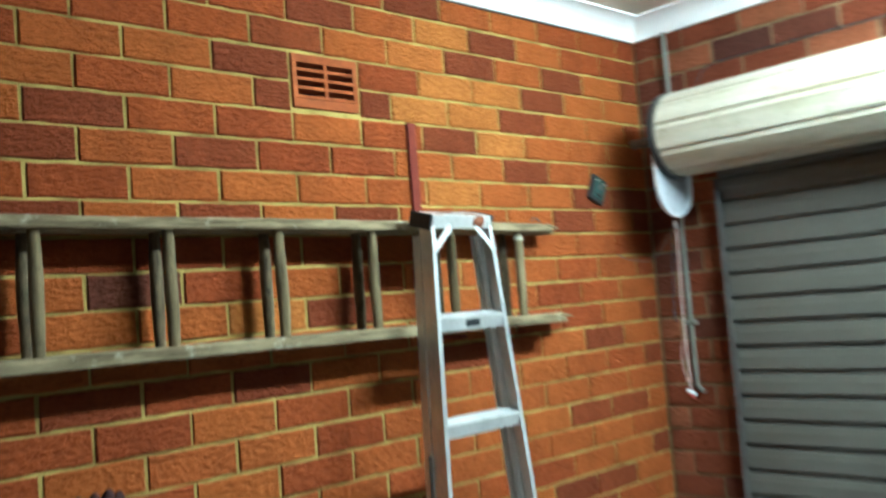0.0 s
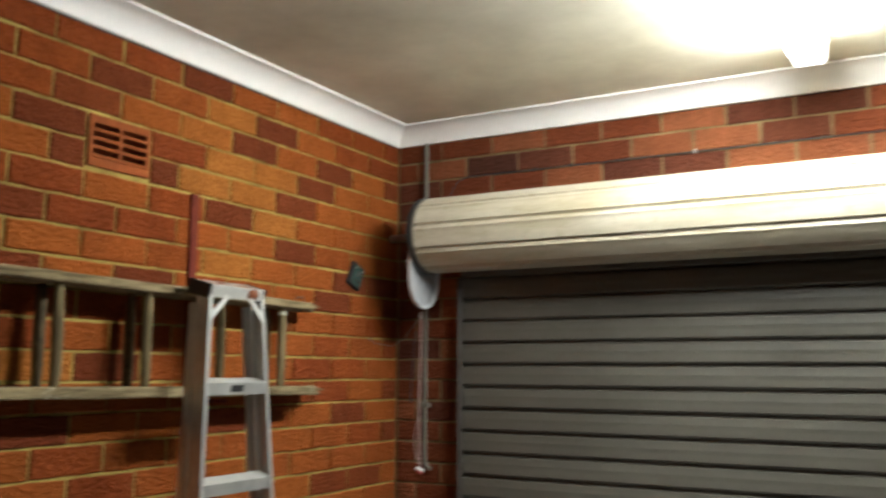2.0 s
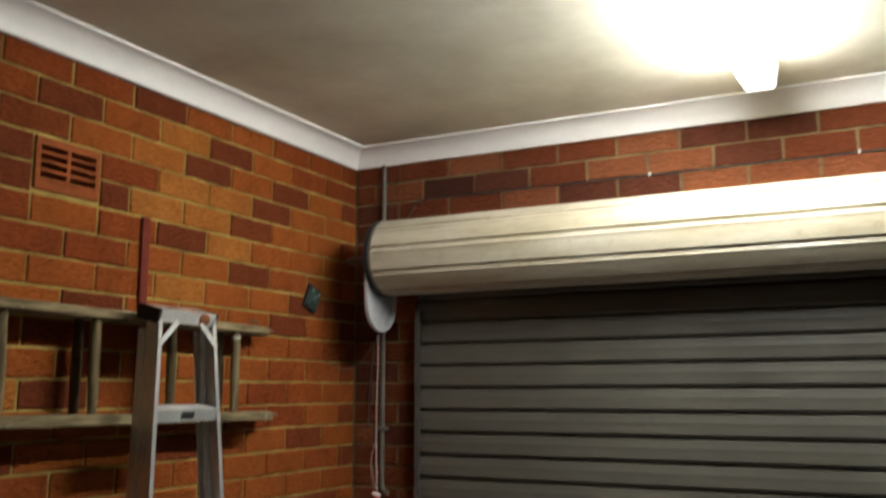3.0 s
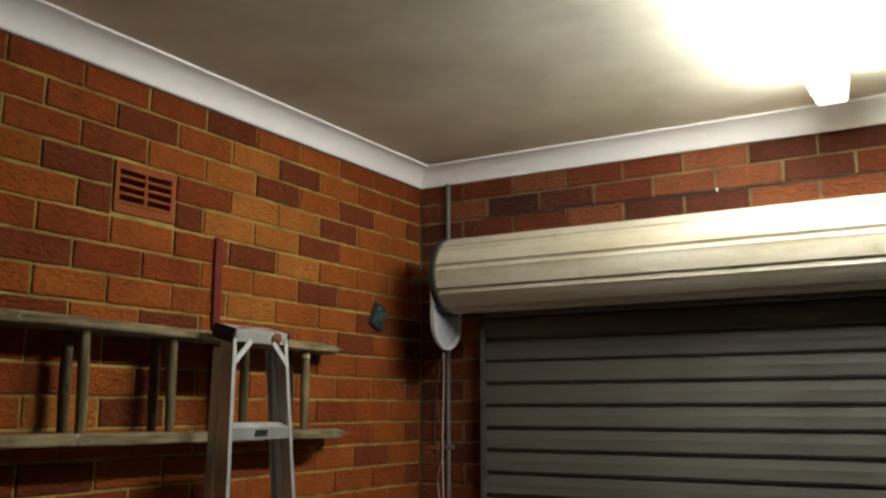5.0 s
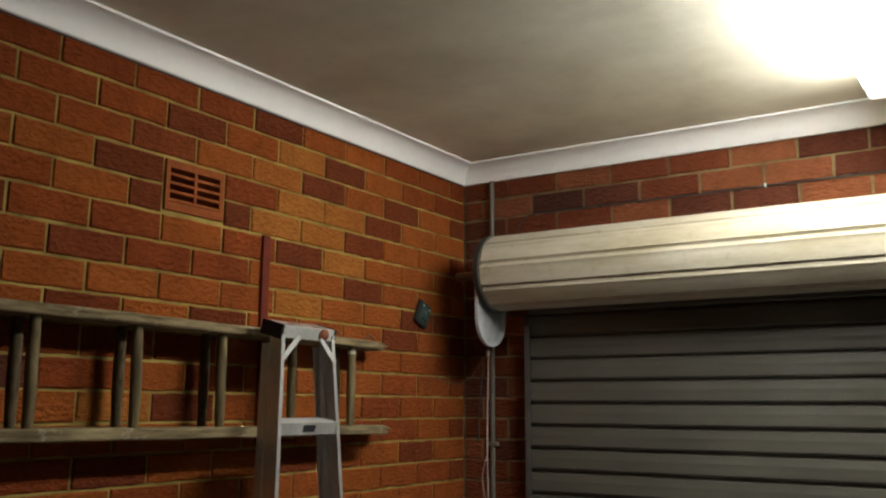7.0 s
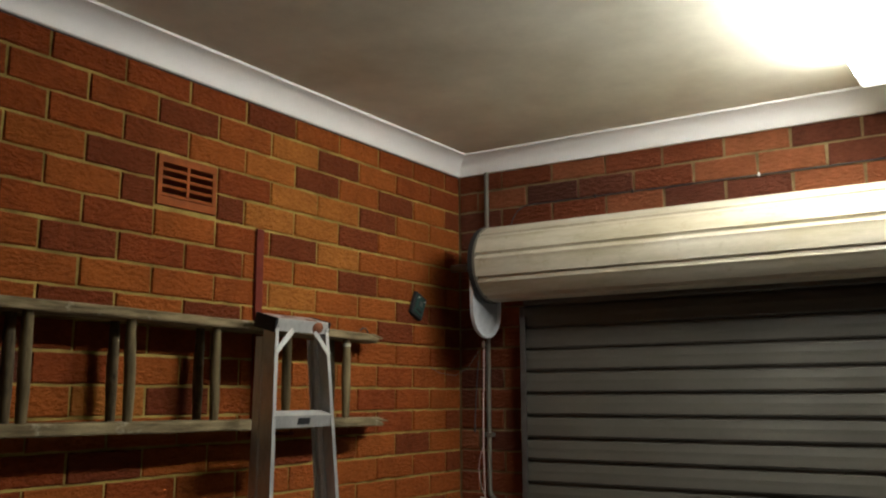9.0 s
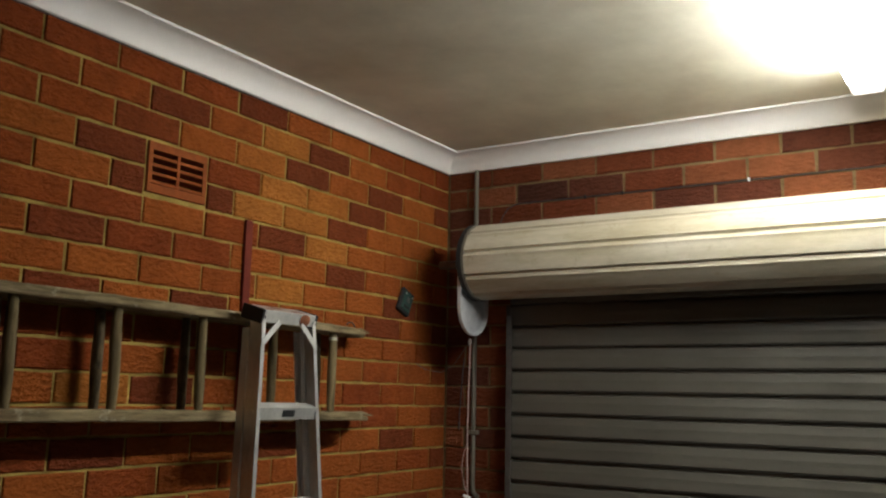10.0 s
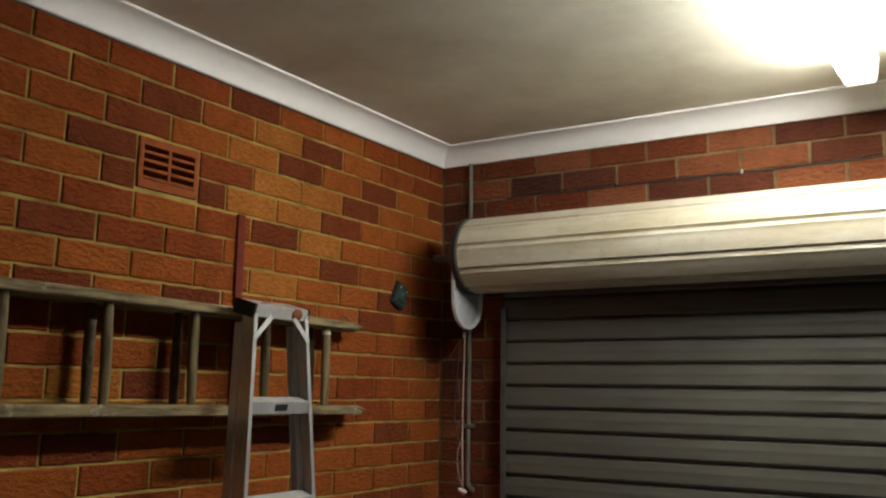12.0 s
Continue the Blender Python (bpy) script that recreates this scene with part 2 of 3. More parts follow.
for lo, hi in (((FACE, -FACE, 0), (DOOR[0], 0.12, DOOR[2])), ((FACE, -FACE, DOOR[2]), (ROOM_X, 0.12, CEIL)), ((DOOR[1], -FACE, 0), (ROOM_X, 0.12, DOOR[2]))):
    add_box(bm, lo, hi)
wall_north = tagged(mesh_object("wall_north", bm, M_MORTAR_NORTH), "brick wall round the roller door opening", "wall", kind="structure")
tagged(mesh_object("wall_east", box((ROOM_X, ROOM_Y, 0), (ROOM_X + 0.12, 0.12, CEIL)), M_PLAIN), "plain brick side wall of the garage", "wall", kind="structure")
tagged(mesh_object("wall_south", box((-0.12, ROOM_Y - 0.12, 0), (ROOM_X + 0.12, ROOM_Y, CEIL)), M_PLAIN), "plain brick rear wall of the garage", "wall", kind="structure")
tagged(mesh_object("floor", box((-0.12, ROOM_Y - 0.12, -0.12), (ROOM_X + 0.12, 0.12, 0)), M_CONCRETE), "grey concrete garage floor", "floor", kind="structure")
tagged(mesh_object("ceiling", box((-0.12, ROOM_Y - 0.12, CEIL), (ROOM_X + 0.12, 0.12, CEIL + 0.1)), M_CEIL), "dull beige painted plasterboard ceiling", "ceiling", kind="structure")


def cove_profile():
    """Concave cornice: distance from the wall, height."""
    w, h = 0.092, 0.08
    pts = [(0.0, CEIL - h), (0.010, CEIL - h)]
    for i in range(9):
        a = math.pi / 2 * i / 8
        pts.append((0.013 + (w - 0.019) * (1 - math.cos(a)), CEIL - h + 0.003 + (h - 0.012) * math.sin(a)))
    return pts + [(w, CEIL - 0.008), (w, CEIL), (0.0, CEIL)]


def cornice(side):
    bm = bmesh.new()
    ends = []
    for far in (0, 1):
        ring = []
        for d, z in cove_profile():
            x, y = {"west": (d, -d if far else ROOM_Y + d), "north": (ROOM_X - d if far else d, -d),
                    "east": (ROOM_X - d, -d if far else ROOM_Y + d), "south": (ROOM_X - d if far else d, ROOM_Y + d)}[side]
            ring.append(bm.verts.new((x, y, z)))
        ends.append(ring)
    n = len(ends[0])
    for i in range(n):
        bm.faces.new((ends[0][i], ends[0][(i + 1) % n], ends[1][(i + 1) % n], ends[1][i]))
    bm.faces.new(ends[0])
    bm.faces.new(ends[1][::-1])
    ob = smooth_by_angle(mesh_object("trim", bm, M_COVE), 25)
    return tagged(ob, "white concave plaster cornice under the ceiling", "cornice", kind="structure")


for side in ("west", "north", "east", "south"):
    cornice(side)

# Thin dark strip drawn in place of the shadow gap below the cornice.
tagged(mesh_object("trim", box((-0.002, ROOM_Y, CEIL - 0.0835), (0.004, -0.01, CEIL - 0.0802)), M_CABLE), "dark strip standing in for the shadow gap under the cornice", "sealant", kind="structure")

# terracotta wall vent
y0, y1, z0, z1 = VENT
vent = tagged(empty("wall_vent", 0, (y0 + y1) / 2, z0), "terracotta wall vent with two columns of slots", "vent")
ca, cb, cd, ce = y0 + 0.005, y1 - 0.006, z0 + 0.013, z1 - 0.006
mid = (ca + cb) / 2
bm = bmesh.new()
side, low, high, bar = 0.017, 0.026, 0.024, 0.006
for lo, hi in (((ca, cd), (cb, cd + low)), ((ca, ce - high), (cb, ce)), ((ca, cd + low), (ca + side, ce - high)),
               ((cb - side, cd + low), (cb, ce - high)), ((mid - bar, cd + low), (mid + bar, ce - high))):
    add_box(bm, (-0.05, lo[0], lo[1]), (0.003, hi[0], hi[1]), 0.0015)
ob = part("frame", bm, M_TERRACOTTA, vent)
ob.matrix_parent_inverse = Matrix.Translation(-vent.location)
gap = (ce - cd - low - high) / 4
for a, b in ((ca + side, mid - bar), (mid + bar, cb - side)):
    for i in range(4):
        z = cd + low + gap * i
        ob = part("slat", prism([(-0.05, z + 0.002), (0.001, z + 0.002), (0.002, z + gap * 0.25), (0.001, z + gap * 0.43), (-0.05, z + gap * 0.58)], "y", a, b), M_TERRACOTTA, vent)
        ob.matrix_parent_inverse = Matrix.Translation(-vent.location)


def child(ob, parent):
    ob.parent = parent
    ob.matrix_parent_inverse = Matrix.Translation(-parent.location)
    return ob


def part_of(thing, name, bm, material, label="", angle=None):
    """A part modelled in world places, hung under its thing."""
    ob = child(mesh_object(name, bm, material, None, label), thing)
    return smooth_by_angle(ob, angle) if angle else ob


# ---- roller door ----
DRUM_Y, DRUM_Z, DRUM_R, DRUM_X = -0.215, 1.905, 0.150, 0.290
PITCH, LINE = 0.0885, 1.390
door = tagged(empty("roller_door", 1.6, -0.06, 0), "closed steel roller door, cream roll above a grey ribbed curtain", "roller door")
# curtain: each rib is a flat pan with a narrow groove under it
CURT_Y = -0.058
rib_profile = [(0.0, 0.0), (0.004, 0.006), (0.0045, 0.030), (0.006, 0.045), (0.0045, 0.060), (0.004, PITCH - 0.016), (-0.014, PITCH - 0.014), (-0.014, PITCH - 0.004)]


def rib(zb):
    bm = bmesh.new()
    pts = [(CURT_Y - d, zb + z) for d, z in rib_profile] + [(CURT_Y, zb + PITCH)]
    for (ya, za), (yb, zb2) in zip(pts, pts[1:]):
        xa, xb = DOOR[0] + 0.004, DOOR[1] - 0.004
        bm.faces.new([bm.verts.new(p) for p in ((xa, ya, za), (xb, ya, za), (xb, yb, zb2), (xa, yb, zb2))])
    bmesh.ops.remove_doubles(bm, verts=bm.verts, dist=1e-5)
    r = bmesh.ops.extrude_face_region(bm, geom=bm.faces[:])
    bmesh.ops.translate(bm, verts=[v for v in r["geom"] if isinstance(v, bmesh.types.BMVert)], vec=(0, 0.002, 0))
    return bm


zb = LINE - PITCH * 15 + 0.006
while zb < 1.86:
    if zb > 0.02:
        part_of(door, "slat", rib(zb), M_GREY)
    zb += PITCH
part_of(door, "bottom_rail", box((DOOR[0] + 0.004, CURT_Y - 0.02, 0.0), (DOOR[1] - 0.004, CURT_Y + 0.02, 0.08), 0.004), M_TRACK)
# the roll: ribbed sheet wound on its drum
bm = bmesh.new()
outline = []
ribs = 10
for k in range(ribs):
    def rim(f, d):
        a = 2 * math.pi * (k + f) / ribs - 0.02
        return Vector((DRUM_Y + (DRUM_R + d) * math.cos(a), DRUM_Z + (DRUM_R + d) * math.sin(a)))
    pan_a, pan_b = rim(0.02, 0.0), rim(0.70, 0.002)
    outline += [tuple(pan_a.lerp(pan_b, i / 5).lerp(rim(0.02 + 0.136 * i, 0.001), 0.6)) for i in range(6)]
    outline += [tuple(rim(f, d)) for f, d in ((0.72, -0.006), (0.79, -0.010), (0.86, -0.006), (0.94, 0.002), (0.98, 0.003))]
part_of(door, "roll", prism(outline, "x", DRUM_X, DOOR[1] + 0.05), M_CREAM, "cream enamelled rolled-up ribbed sheet", 28)


def round_outline(yc, zc, r, steps=40):
    return [(yc + r * math.cos(2 * math.pi * i / steps), zc + r * math.sin(2 * math.pi * i / steps)) for i in range(steps)]


for xa, xb in ((DRUM_X - 0.02, DRUM_X), (DOOR[1] + 0.05, DOOR[1] + 0.07)):
    part_of(door, "end_ring", prism(round_outline(DRUM_Y, DRUM_Z, DRUM_R + 0.007), "x", xa, xb), M_BLACK, "black rubber-edged drum wheel", 28)

for xa, xb in ((DRUM_X - 0.001, DRUM_X + 0.009), (DOOR[1] + 0.041, DOOR[1] + 0.051)):
    part_of(door, "end_flange", prism(round_outline(DRUM_Y, DRUM_Z, DRUM_R + 0.0045), "x", xa, xb), M_PIPE, "thin dull steel flange ring", 28)


def bracket_outline(grow=0.0):
    pts, top, low, zl = [], 0.118 + grow, 0.112 + grow, 1.722
    for i in range(25):
        a = math.pi * i / 24
        pts.append((DRUM_Y + top * math.cos(a), DRUM_Z + top * math.sin(a)))
    for i in range(25):
        a = math.pi + math.pi * i / 24
        pts.append((DRUM_Y + low * math.cos(a), zl + low * math.sin(a)))
    return pts


def bracket(x):
    """Side plate with a raised rim."""
    bm = bmesh.new()
    rings = [[bm.verts.new((x + d, u, v)) for u, v in bracket_outline(g)] for g, d in ((0.0, 0.0), (0.0, 0.014), (-0.006, 0.014), (-0.014, 0.003), (-0.030, 0.003))]
    n = len(rings[0])
    for r, s in zip(rings, rings[1:]):
        for i in range(n):
            bm.faces.new((r[i], r[(i + 1) % n], s[(i + 1) % n], s[i]))
    bm.faces.new(rings[0][::-1])
    bm.faces.new(rings[-1])
    return bm


part_of(door, "side_bracket", bracket(DRUM_X - 0.036), M_GALV, "pale galvanised rounded side plate", 40)
part_of(door, "mounting_arm", box((DRUM_X - 0.042, -0.30, DRUM_Z - 0.03), (DRUM_X - 0.036, 0.0, DRUM_Z + 0.03), 0.002), M_TRACK)
part_of(door, "axle", tube([(0.10, DRUM_Y, DRUM_Z), (DRUM_X - 0.047, DRUM_Y, DRUM_Z)], 0.017, 14), M_TRACK, "", 40)
for x0, s in ((DOOR[0] - 0.003, 1), (DOOR[1] + 0.003, -1)):
    bm = bmesh.new()
    xa, xb = sorted((x0, x0 + s * 0.024))
    add_box(bm, (xa, CURT_Y - 0.022, 0), (xb, CURT_Y - 0.018, 1.70))
    add_box(bm, (xa, CURT_Y + 0.018, 0), (xb, CURT_Y + 0.022, 1.70))
    xw = xa if s > 0 else xb - 0.004
    add_box(bm, (xw, CURT_Y - 0.018, 0), (xw + 0.004, CURT_Y + 0.018, 1.70))
    part_of(door, "guide_track", bm, M_TRACK)
    # Dark strip added for the band of shade between brick and track.
    ja, jb = sorted((x0 - s * 0.001, x0 - s * 0.028))
    part_of(door, "jamb_shade_strip", box((ja, -0.034, 0.0), (jb, -0.002, 1.75), 0.003), M_CABLE, "dark strip standing in for shade beside the track")
    part_of(door, "track_fixing", box((xa + 0.008, CURT_Y + 0.022, 0.9), (xb - 0.004, 0.0, 0.94)), M_TRACK)

# ---- timber extension ladder on the wall ----
timber = tagged(empty("timber_ladder", 0.09, -2.2, 1.3), "weathered grey timber extension ladder hung sideways on the wall", "ladder")
TILT = -0.0085   # it sinks a little towards the corner


def sag(y):
    return TILT * (y + 2.4)


def rail(x0, x1, z, h, ya, yb, wob):
    """A timber stile with slightly uneven faces and a worn, pointed end."""
    bm = bmesh.new()
    rings = []
    steps = 46
    for i in range(steps + 1):
        y = ya + (yb - ya) * i / steps
        n1, n2 = noise.noise((y * 5, wob, 0)) * 0.0025, noise.noise((y * 9, wob, 7)) * 0.002
        tip = max(0.0, (y - (yb - 0.07)) / 0.07)
        hh, zz = h * (1 - 0.55 * tip), z + sag(y) + n1
        b = 0.004
        ring = [(x0, zz + b), (x0 + b, zz), (x1 - b, zz), (x1 + n2, zz + b), (x1 + n2, zz + hh - b), (x1 - b, zz + hh + n2), (x0 + b, zz + hh), (x0, zz + hh - b)]
        rings.append([bm.verts.new((p, y, q)) for p, q in ring])
    for r, s in zip(rings, rings[1:]):
        for k in range(8):
            bm.faces.new((r[k], r[(k + 1) % 8], s[(k + 1) % 8], s[k]))
    bm.faces.new(rings[0])
    bm.faces.new(rings[-1][::-1])
    return bm


SECTIONS = ((0.016, 0.080, -3.9, -0.70), (0.086, 0.152, -3.9, -0.785))
for i, (xa, xb, ya, yb) in enumerate(SECTIONS):
    part_of(timber, "stile", rail(xa, xb, 1.588, 0.027, ya, yb, i * 3.1), M_WOOD, "", 30)
    part_of(timber, "stile", rail(xa, xb, 1.290, 0.031, ya, yb + 0.03, i * 3.1 + 1.7), M_WOOD, "", 30)
    xm = (xa + xb) / 2
    for j in range(10):
        y = -0.927 - 0.2995 * j
        zb, zt = 1.318 + sag(y), 1.590 + sag(y)
        path, rad = [], []
        for k in range(9):
            f = k / 8
            path.append((xm + 0.002 * noise.noise((j * 2.3 + i, f * 3, 0)), y + 0.003 * noise.noise((j * 1.7 + i * 5, f * 2, 4)), zb + (zt - zb) * f))
            rad.append(0.0125 + 0.003 * math.sin(math.pi * f) + 0.001 * noise.noise((j, f * 6, i)))
        part_of(timber, "rung", tube(path, rad, 12), M_RUNG if i else M_DARK_RUNG, "" if i else "dark-stained round rung, darkened further for shade", 40)
# paint dab, splits and a wire tie near the worn end
part_of(timber, "paint_dab", tube([(0.119, -0.927, 1.562 + sag(-0.927)), (0.119, -0.927, 1.574 + sag(-0.927))], [0.0152, 0.0148], 12), M_DAB, "old white paint on a rung", 40)
for xa, ya, yb, zz in ((0.100, -0.80, -0.715, 1.612), (0.122, -0.83, -0.735, 1.613), (0.095, -0.79, -0.690, 1.318), (0.118, -0.81, -0.700, 1.320), (0.136, -0.86, -0.720, 1.319)):
    part_of(timber, "splinter", tube([(xa, ya, zz + sag(ya) - 0.004), (xa + 0.004, (ya + yb) / 2, zz + sag(ya) - 0.002), (xa + 0.012, yb, zz + sag(yb) - 0.012)], [0.006, 0.0055, 0.001], 6), M_WOOD, "", 30)
part_of(timber, "wire_tie", tube([(0.155, -0.90, 1.607), (0.158, -0.885, 1.616), (0.155, -0.865, 1.614), (0.152, -0.85, 1.602)], 0.0022, 8), M_CABLE)
# steel brackets that carry it
for y in (-1.248, -3.2):
    hanger = tagged(empty("ladder_bracket", 0, y, 1.25), "red-oxide painted steel bracket holding the timber ladder", "bracket", "ladder brackets")
    part_of(hanger, "upright", box((0.0005, y - 0.016, 1.255), (0.012, y + 0.016, 1.926), 0.002), M_REDBAR)
    part_of(hanger, "arm", box((0.012, y - 0.014, 1.262), (0.165, y + 0.014, 1.272), 0.002), M_REDBAR)

# ---- folded aluminium stepladder leaning on it ----
step_ladder = tagged(empty("step_ladder", 0.32, -1.33, 0), "folded aluminium stepladder leaning against the wall ladder", "stepladder")
SC, ST = -1.330, 1.605


def half(z):
    return 0.116 + 0.066 * (ST - z)


def front(z):
    return 0.277 + 0.047 * (ST - z)


def channel(side, depth, flange, back, z0, z1, apart=0.0):
    """A flanged stile from floor to cap; web on the outer side."""
    t = 0.003
    rings = []
    bm = bmesh.new()
    for z in (z0, z1):
        x1 = front(z) - back - apart * (ST - z)
        x0 = x1 - depth
        w = half(z)
        yo, s = SC + side * w, -side
        prof = [(x0, 0), (x1, 0), (x1, flange), (x1 - t, flange), (x1 - t, t), (x0 + t, t), (x0 + t, flange), (x0, flange)]
        rings.append([bm.verts.new((x, yo + s * d, z)) for x, d in prof])
    n = len(rings[0])
    for i in range(n):
        bm.faces.new((rings[0][i], rings[0][(i + 1) % n], rings[1][(i + 1) % n], rings[1][i]))
    bm.faces.new(rings[0])
    bm.faces.new(rings[1][::-1])
    return bm


for s in (-1, 1):
    part_of(step_ladder, "front_stile", channel(s, 0.048, 0.014, 0.0, 0.03, ST - 0.02), M_ALU)
    part_of(step_ladder, "rear_stile", channel(s, 0.027, 0.016, 0.050, 0.03, ST - 0.05, 0.012), M_ALU)
    foot_y = SC + s * half(0.02)
    part_of(step_ladder, "rubber_foot", box((front(0) - 0.050, foot_y - 0.018, 0.0), (front(0) + 0.006, foot_y + 0.018, 0.045), 0.004), M_BLACK)
    part_of(step_ladder, "rear_foot", box((front(0) - 0.102, foot_y - 0.016, 0.0), (front(0) - 0.066, foot_y + 0.016, 0.04), 0.003), M_BLACK)
for s in (-1, 1):
    part_of(step_ladder, "spreader", tube([(front(z) - 0.053 - 0.005 * (ST - z), SC + s * (half(z) + 0.005), z) for z in (0.97, 0.8, 0.6)], 0.005, 8), M_TRACK, "folded dull steel spreader bar", 40)
LEAN = radians(15)
for i, z in enumerate((ST - 0.28, ST - 0.56, ST - 0.84, ST - 1.12, ST - 1.40)):
    w, xf = half(z) - 0.004, front(z) + 0.002
    ridged = [(-0.054 + 0.054 * k / 28, 0.0012 * (k // 2 % 2)) for k in range(29)]
    bm = prism(ridged + [(0.0, -0.036), (-0.004, -0.036), (-0.004, -0.004), (-0.051, -0.004), (-0.051, -0.026), (-0.054, -0.026)], "y", -w, w)
    bmesh.ops.transform(bm, matrix=Matrix.Translation((xf, SC, z)) @ Matrix.Rotation(LEAN, 4, "Y"), verts=bm.verts)
    step = part_of(step_ladder, "step", bm, M_ALU)
    if i == 0:
        mk = Matrix.Translation((xf, SC, z)) @ Matrix.Rotation(LEAN, 4, "Y")
        bm = box((0.0005, -0.026, -0.027), (0.002, 0.026, -0.007), 0, mk)
        add_box(bm, (0.002, -0.020, -0.015), (0.0024, 0.020, -0.012), 0, mk)
        child(mesh_object("sticker", bm, M_BLACK, None, "small dark sticker"), step)
    if i < 3:
        for s in (-1, 1):
            part_of(step_ladder, "rivet", tube([(xf - 0.02, SC + s * (half(z) + 0.0005), z - 0.012), (xf - 0.02, SC + s * (half(z) + 0.003), z - 0.012)], 0.005, 8), M_ALU)
mc = Matrix.Translation((front(ST) + 0.006, SC, ST)) @ Matrix.Rotation(LEAN, 4, "Y")
cw = 0.112
bm = prism([(-0.080, 0.0), (-0.002, 0.0), (0.0, -0.002), (0.0, -0.036), (-0.004, -0.036), (-0.004, -0.004), (-0.076, -0.004), (-0.076, -0.03), (-0.080, -0.03)], "y", -cw, cw)
bmesh.ops.transform(bm, matrix=mc, verts=bm.verts)
cap = part_of(step_ladder, "top_cap", bm, M_ALU)
for s in (-1, 1):
    ya, yb = sorted((s * cw, s * (cw + 0.010)))
    part_of(cap, "cap_end", box((-0.084, ya, -0.042), (0.003, yb, 0.002), 0.003, mc), M_BLACK, "black plastic cap end")
    bm = tube([(0.004, s * (cw - 0.006), -0.020), (0.0065, s * (cw - 0.006), -0.020)], 0.006, 10)
    bmesh.ops.transform(bm, matrix=mc, verts=bm.verts)
    part_of(cap, "bolt", bm, M_ALU)
    # diagonal gusset under the cap
    a, b = Vector((front(ST) + 0.0035, SC + s * (half(ST - 0.1) - 0.004), ST - 0.098)), Vector((front(ST) + 0.0035, SC + s * 0.048, ST - 0.030))
    d = (b - a).normalized()
    nrm = Vector((0, -d.z, d.y)) * 0.0085
    bm = bmesh.new()
    r0 = [bm.verts.new(p) for p in (a + nrm, b + nrm, b - nrm, a - nrm)]
    r1 = [bm.verts.new(v.co + Vector((0.003, 0, 0))) for v in r0]
    for k in range(4):
        bm.faces.new((r0[k], r0[(k + 1) % 4], r1[(k + 1) % 4], r1[k]))
    bm.faces.new(r0)
    bm.faces.new(r1[::-1])
    part_of(step_ladder, "gusset", bm, M_ALU)
bm = tube([(0.0006, 0.062, -0.019), (0.005, 0.062, -0.019), (0.010, 0.061, -0.020), (0.013, 0.060, -0.021)], [0.019, 0.020, 0.015, 0.005], 14)
bmesh.ops.transform(bm, matrix=mc, verts=bm.verts)
part_of(cap, "knob", bm, M_RUST, "rust-brown worn round knob", 50)
for y0_, y1_, x0_, x1_ in ((-0.04, 0.005, -0.060, -0.042), (0.03, 0.075, -0.030, -0.012), (-0.085, -0.06, -0.025, -0.012)):
    part_of(cap, "rust_patch", box((x0_, y0_, 0.0004), (x1_, y1_, 0.0010), 0.0002, mc), M_RUST, "thin rust-brown stain")

# ---- fixtures on the walls ----
conduit = tagged(empty("conduit", 0.152, -0.014, 0.97), "grey electrical conduit running down the brick wall", "conduit")
part_of(conduit, "pipe", tube([(0.152, -0.014, 2.352), (0.152, -0.014, 1.0), (0.156, -0.014, 0.975), (0.170, -0.014, 0.962), (0.182, -0.014, 0.958)], 0.0100, 14), M_PIPE, "", 40)
for z in (1.22,):
    part_of(conduit, "saddle", box((0.128, -0.028, z - 0.009), (0.176, 0.0, z + 0.009), 0.003), M_PIPE)

cord = tagged(empty("pull_cord", 0.2, -0.14, 0.96), "thin pink pull cord with a red and white toggle", "cord")
pts = [(0.196 + 0.003 * math.sin(z * 9), -0.13, z) for z in [1.596 - 0.624 * i / 24 for i in range(25)]]
part_of(cord, "cord", tube(pts, 0.0029, 8), M_CORD, "", 40)
pts = [(0.192 - 0.022 * math.sin(math.pi * i / 16), -0.13, 1.18 - 0.19 * i / 16) for i in range(17)]
part_of(cord, "loop", tube(pts, 0.0014, 8), M_CORD, "", 40)
toggle = part_of(cord, "toggle", tube([(0.180, -0.13, 0.972), (0.200, -0.13, 0.966), (0.214, -0.13, 0.962)], [0.006, 0.008, 0.006], 10), M_WHITE, "white plastic toggle", 40)
part_of(toggle, "toggle_end", tube([(0.190, -0.131, 0.962), (0.208, -0.131, 0.952)], 0.007, 10), M_RED, "red plastic end", 40)
part_of(cord, "knot", tube([(0.198, -0.13, 1.580), (0.198, -0.13, 1.594), (0.198, -0.13, 1.606)], [0.005, 0.008, 0.004], 10), M_WHITE, "", 40)

plate = tagged(empty("wall_plate", 0.0, -0.342, 1.745), "small tilted dark green and black plastic wall box", "wall box")
mp = Matrix.Translation((0, -0.338, 1.745)) @ Matrix.Rotation(radians(-24), 4, "X")
part_of(plate, "back_box", box((0.0005, -0.040, -0.049), (0.018, 0.040, 0.049), 0.004, mp), M_BLACK)
part_of(plate, "face", box((0.018, -0.030, -0.038), (0.023, 0.030, 0.038), 0.002, mp), M_TEAL, "dark teal raised face")
part_of(plate, "dial", box((0.023, -0.012, -0.004), (0.027, 0.010, 0.018), 0.002, mp), M_TRACK, "grey dial")
part_of(plate, "lever", box((0.023, -0.020, -0.030), (0.028, 0.016, -0.020), 0.002, mp), M_BLACK, "black lever")
for yy in (-0.022, 0.022):
    bm = tube([(0.023, yy, 0.028), (0.0255, yy, 0.028)], 0.004, 8)
    bmesh.ops.transform(bm, matrix=mp, verts=bm.verts)
    part_of(plate, "screw", bm, M_ALU)

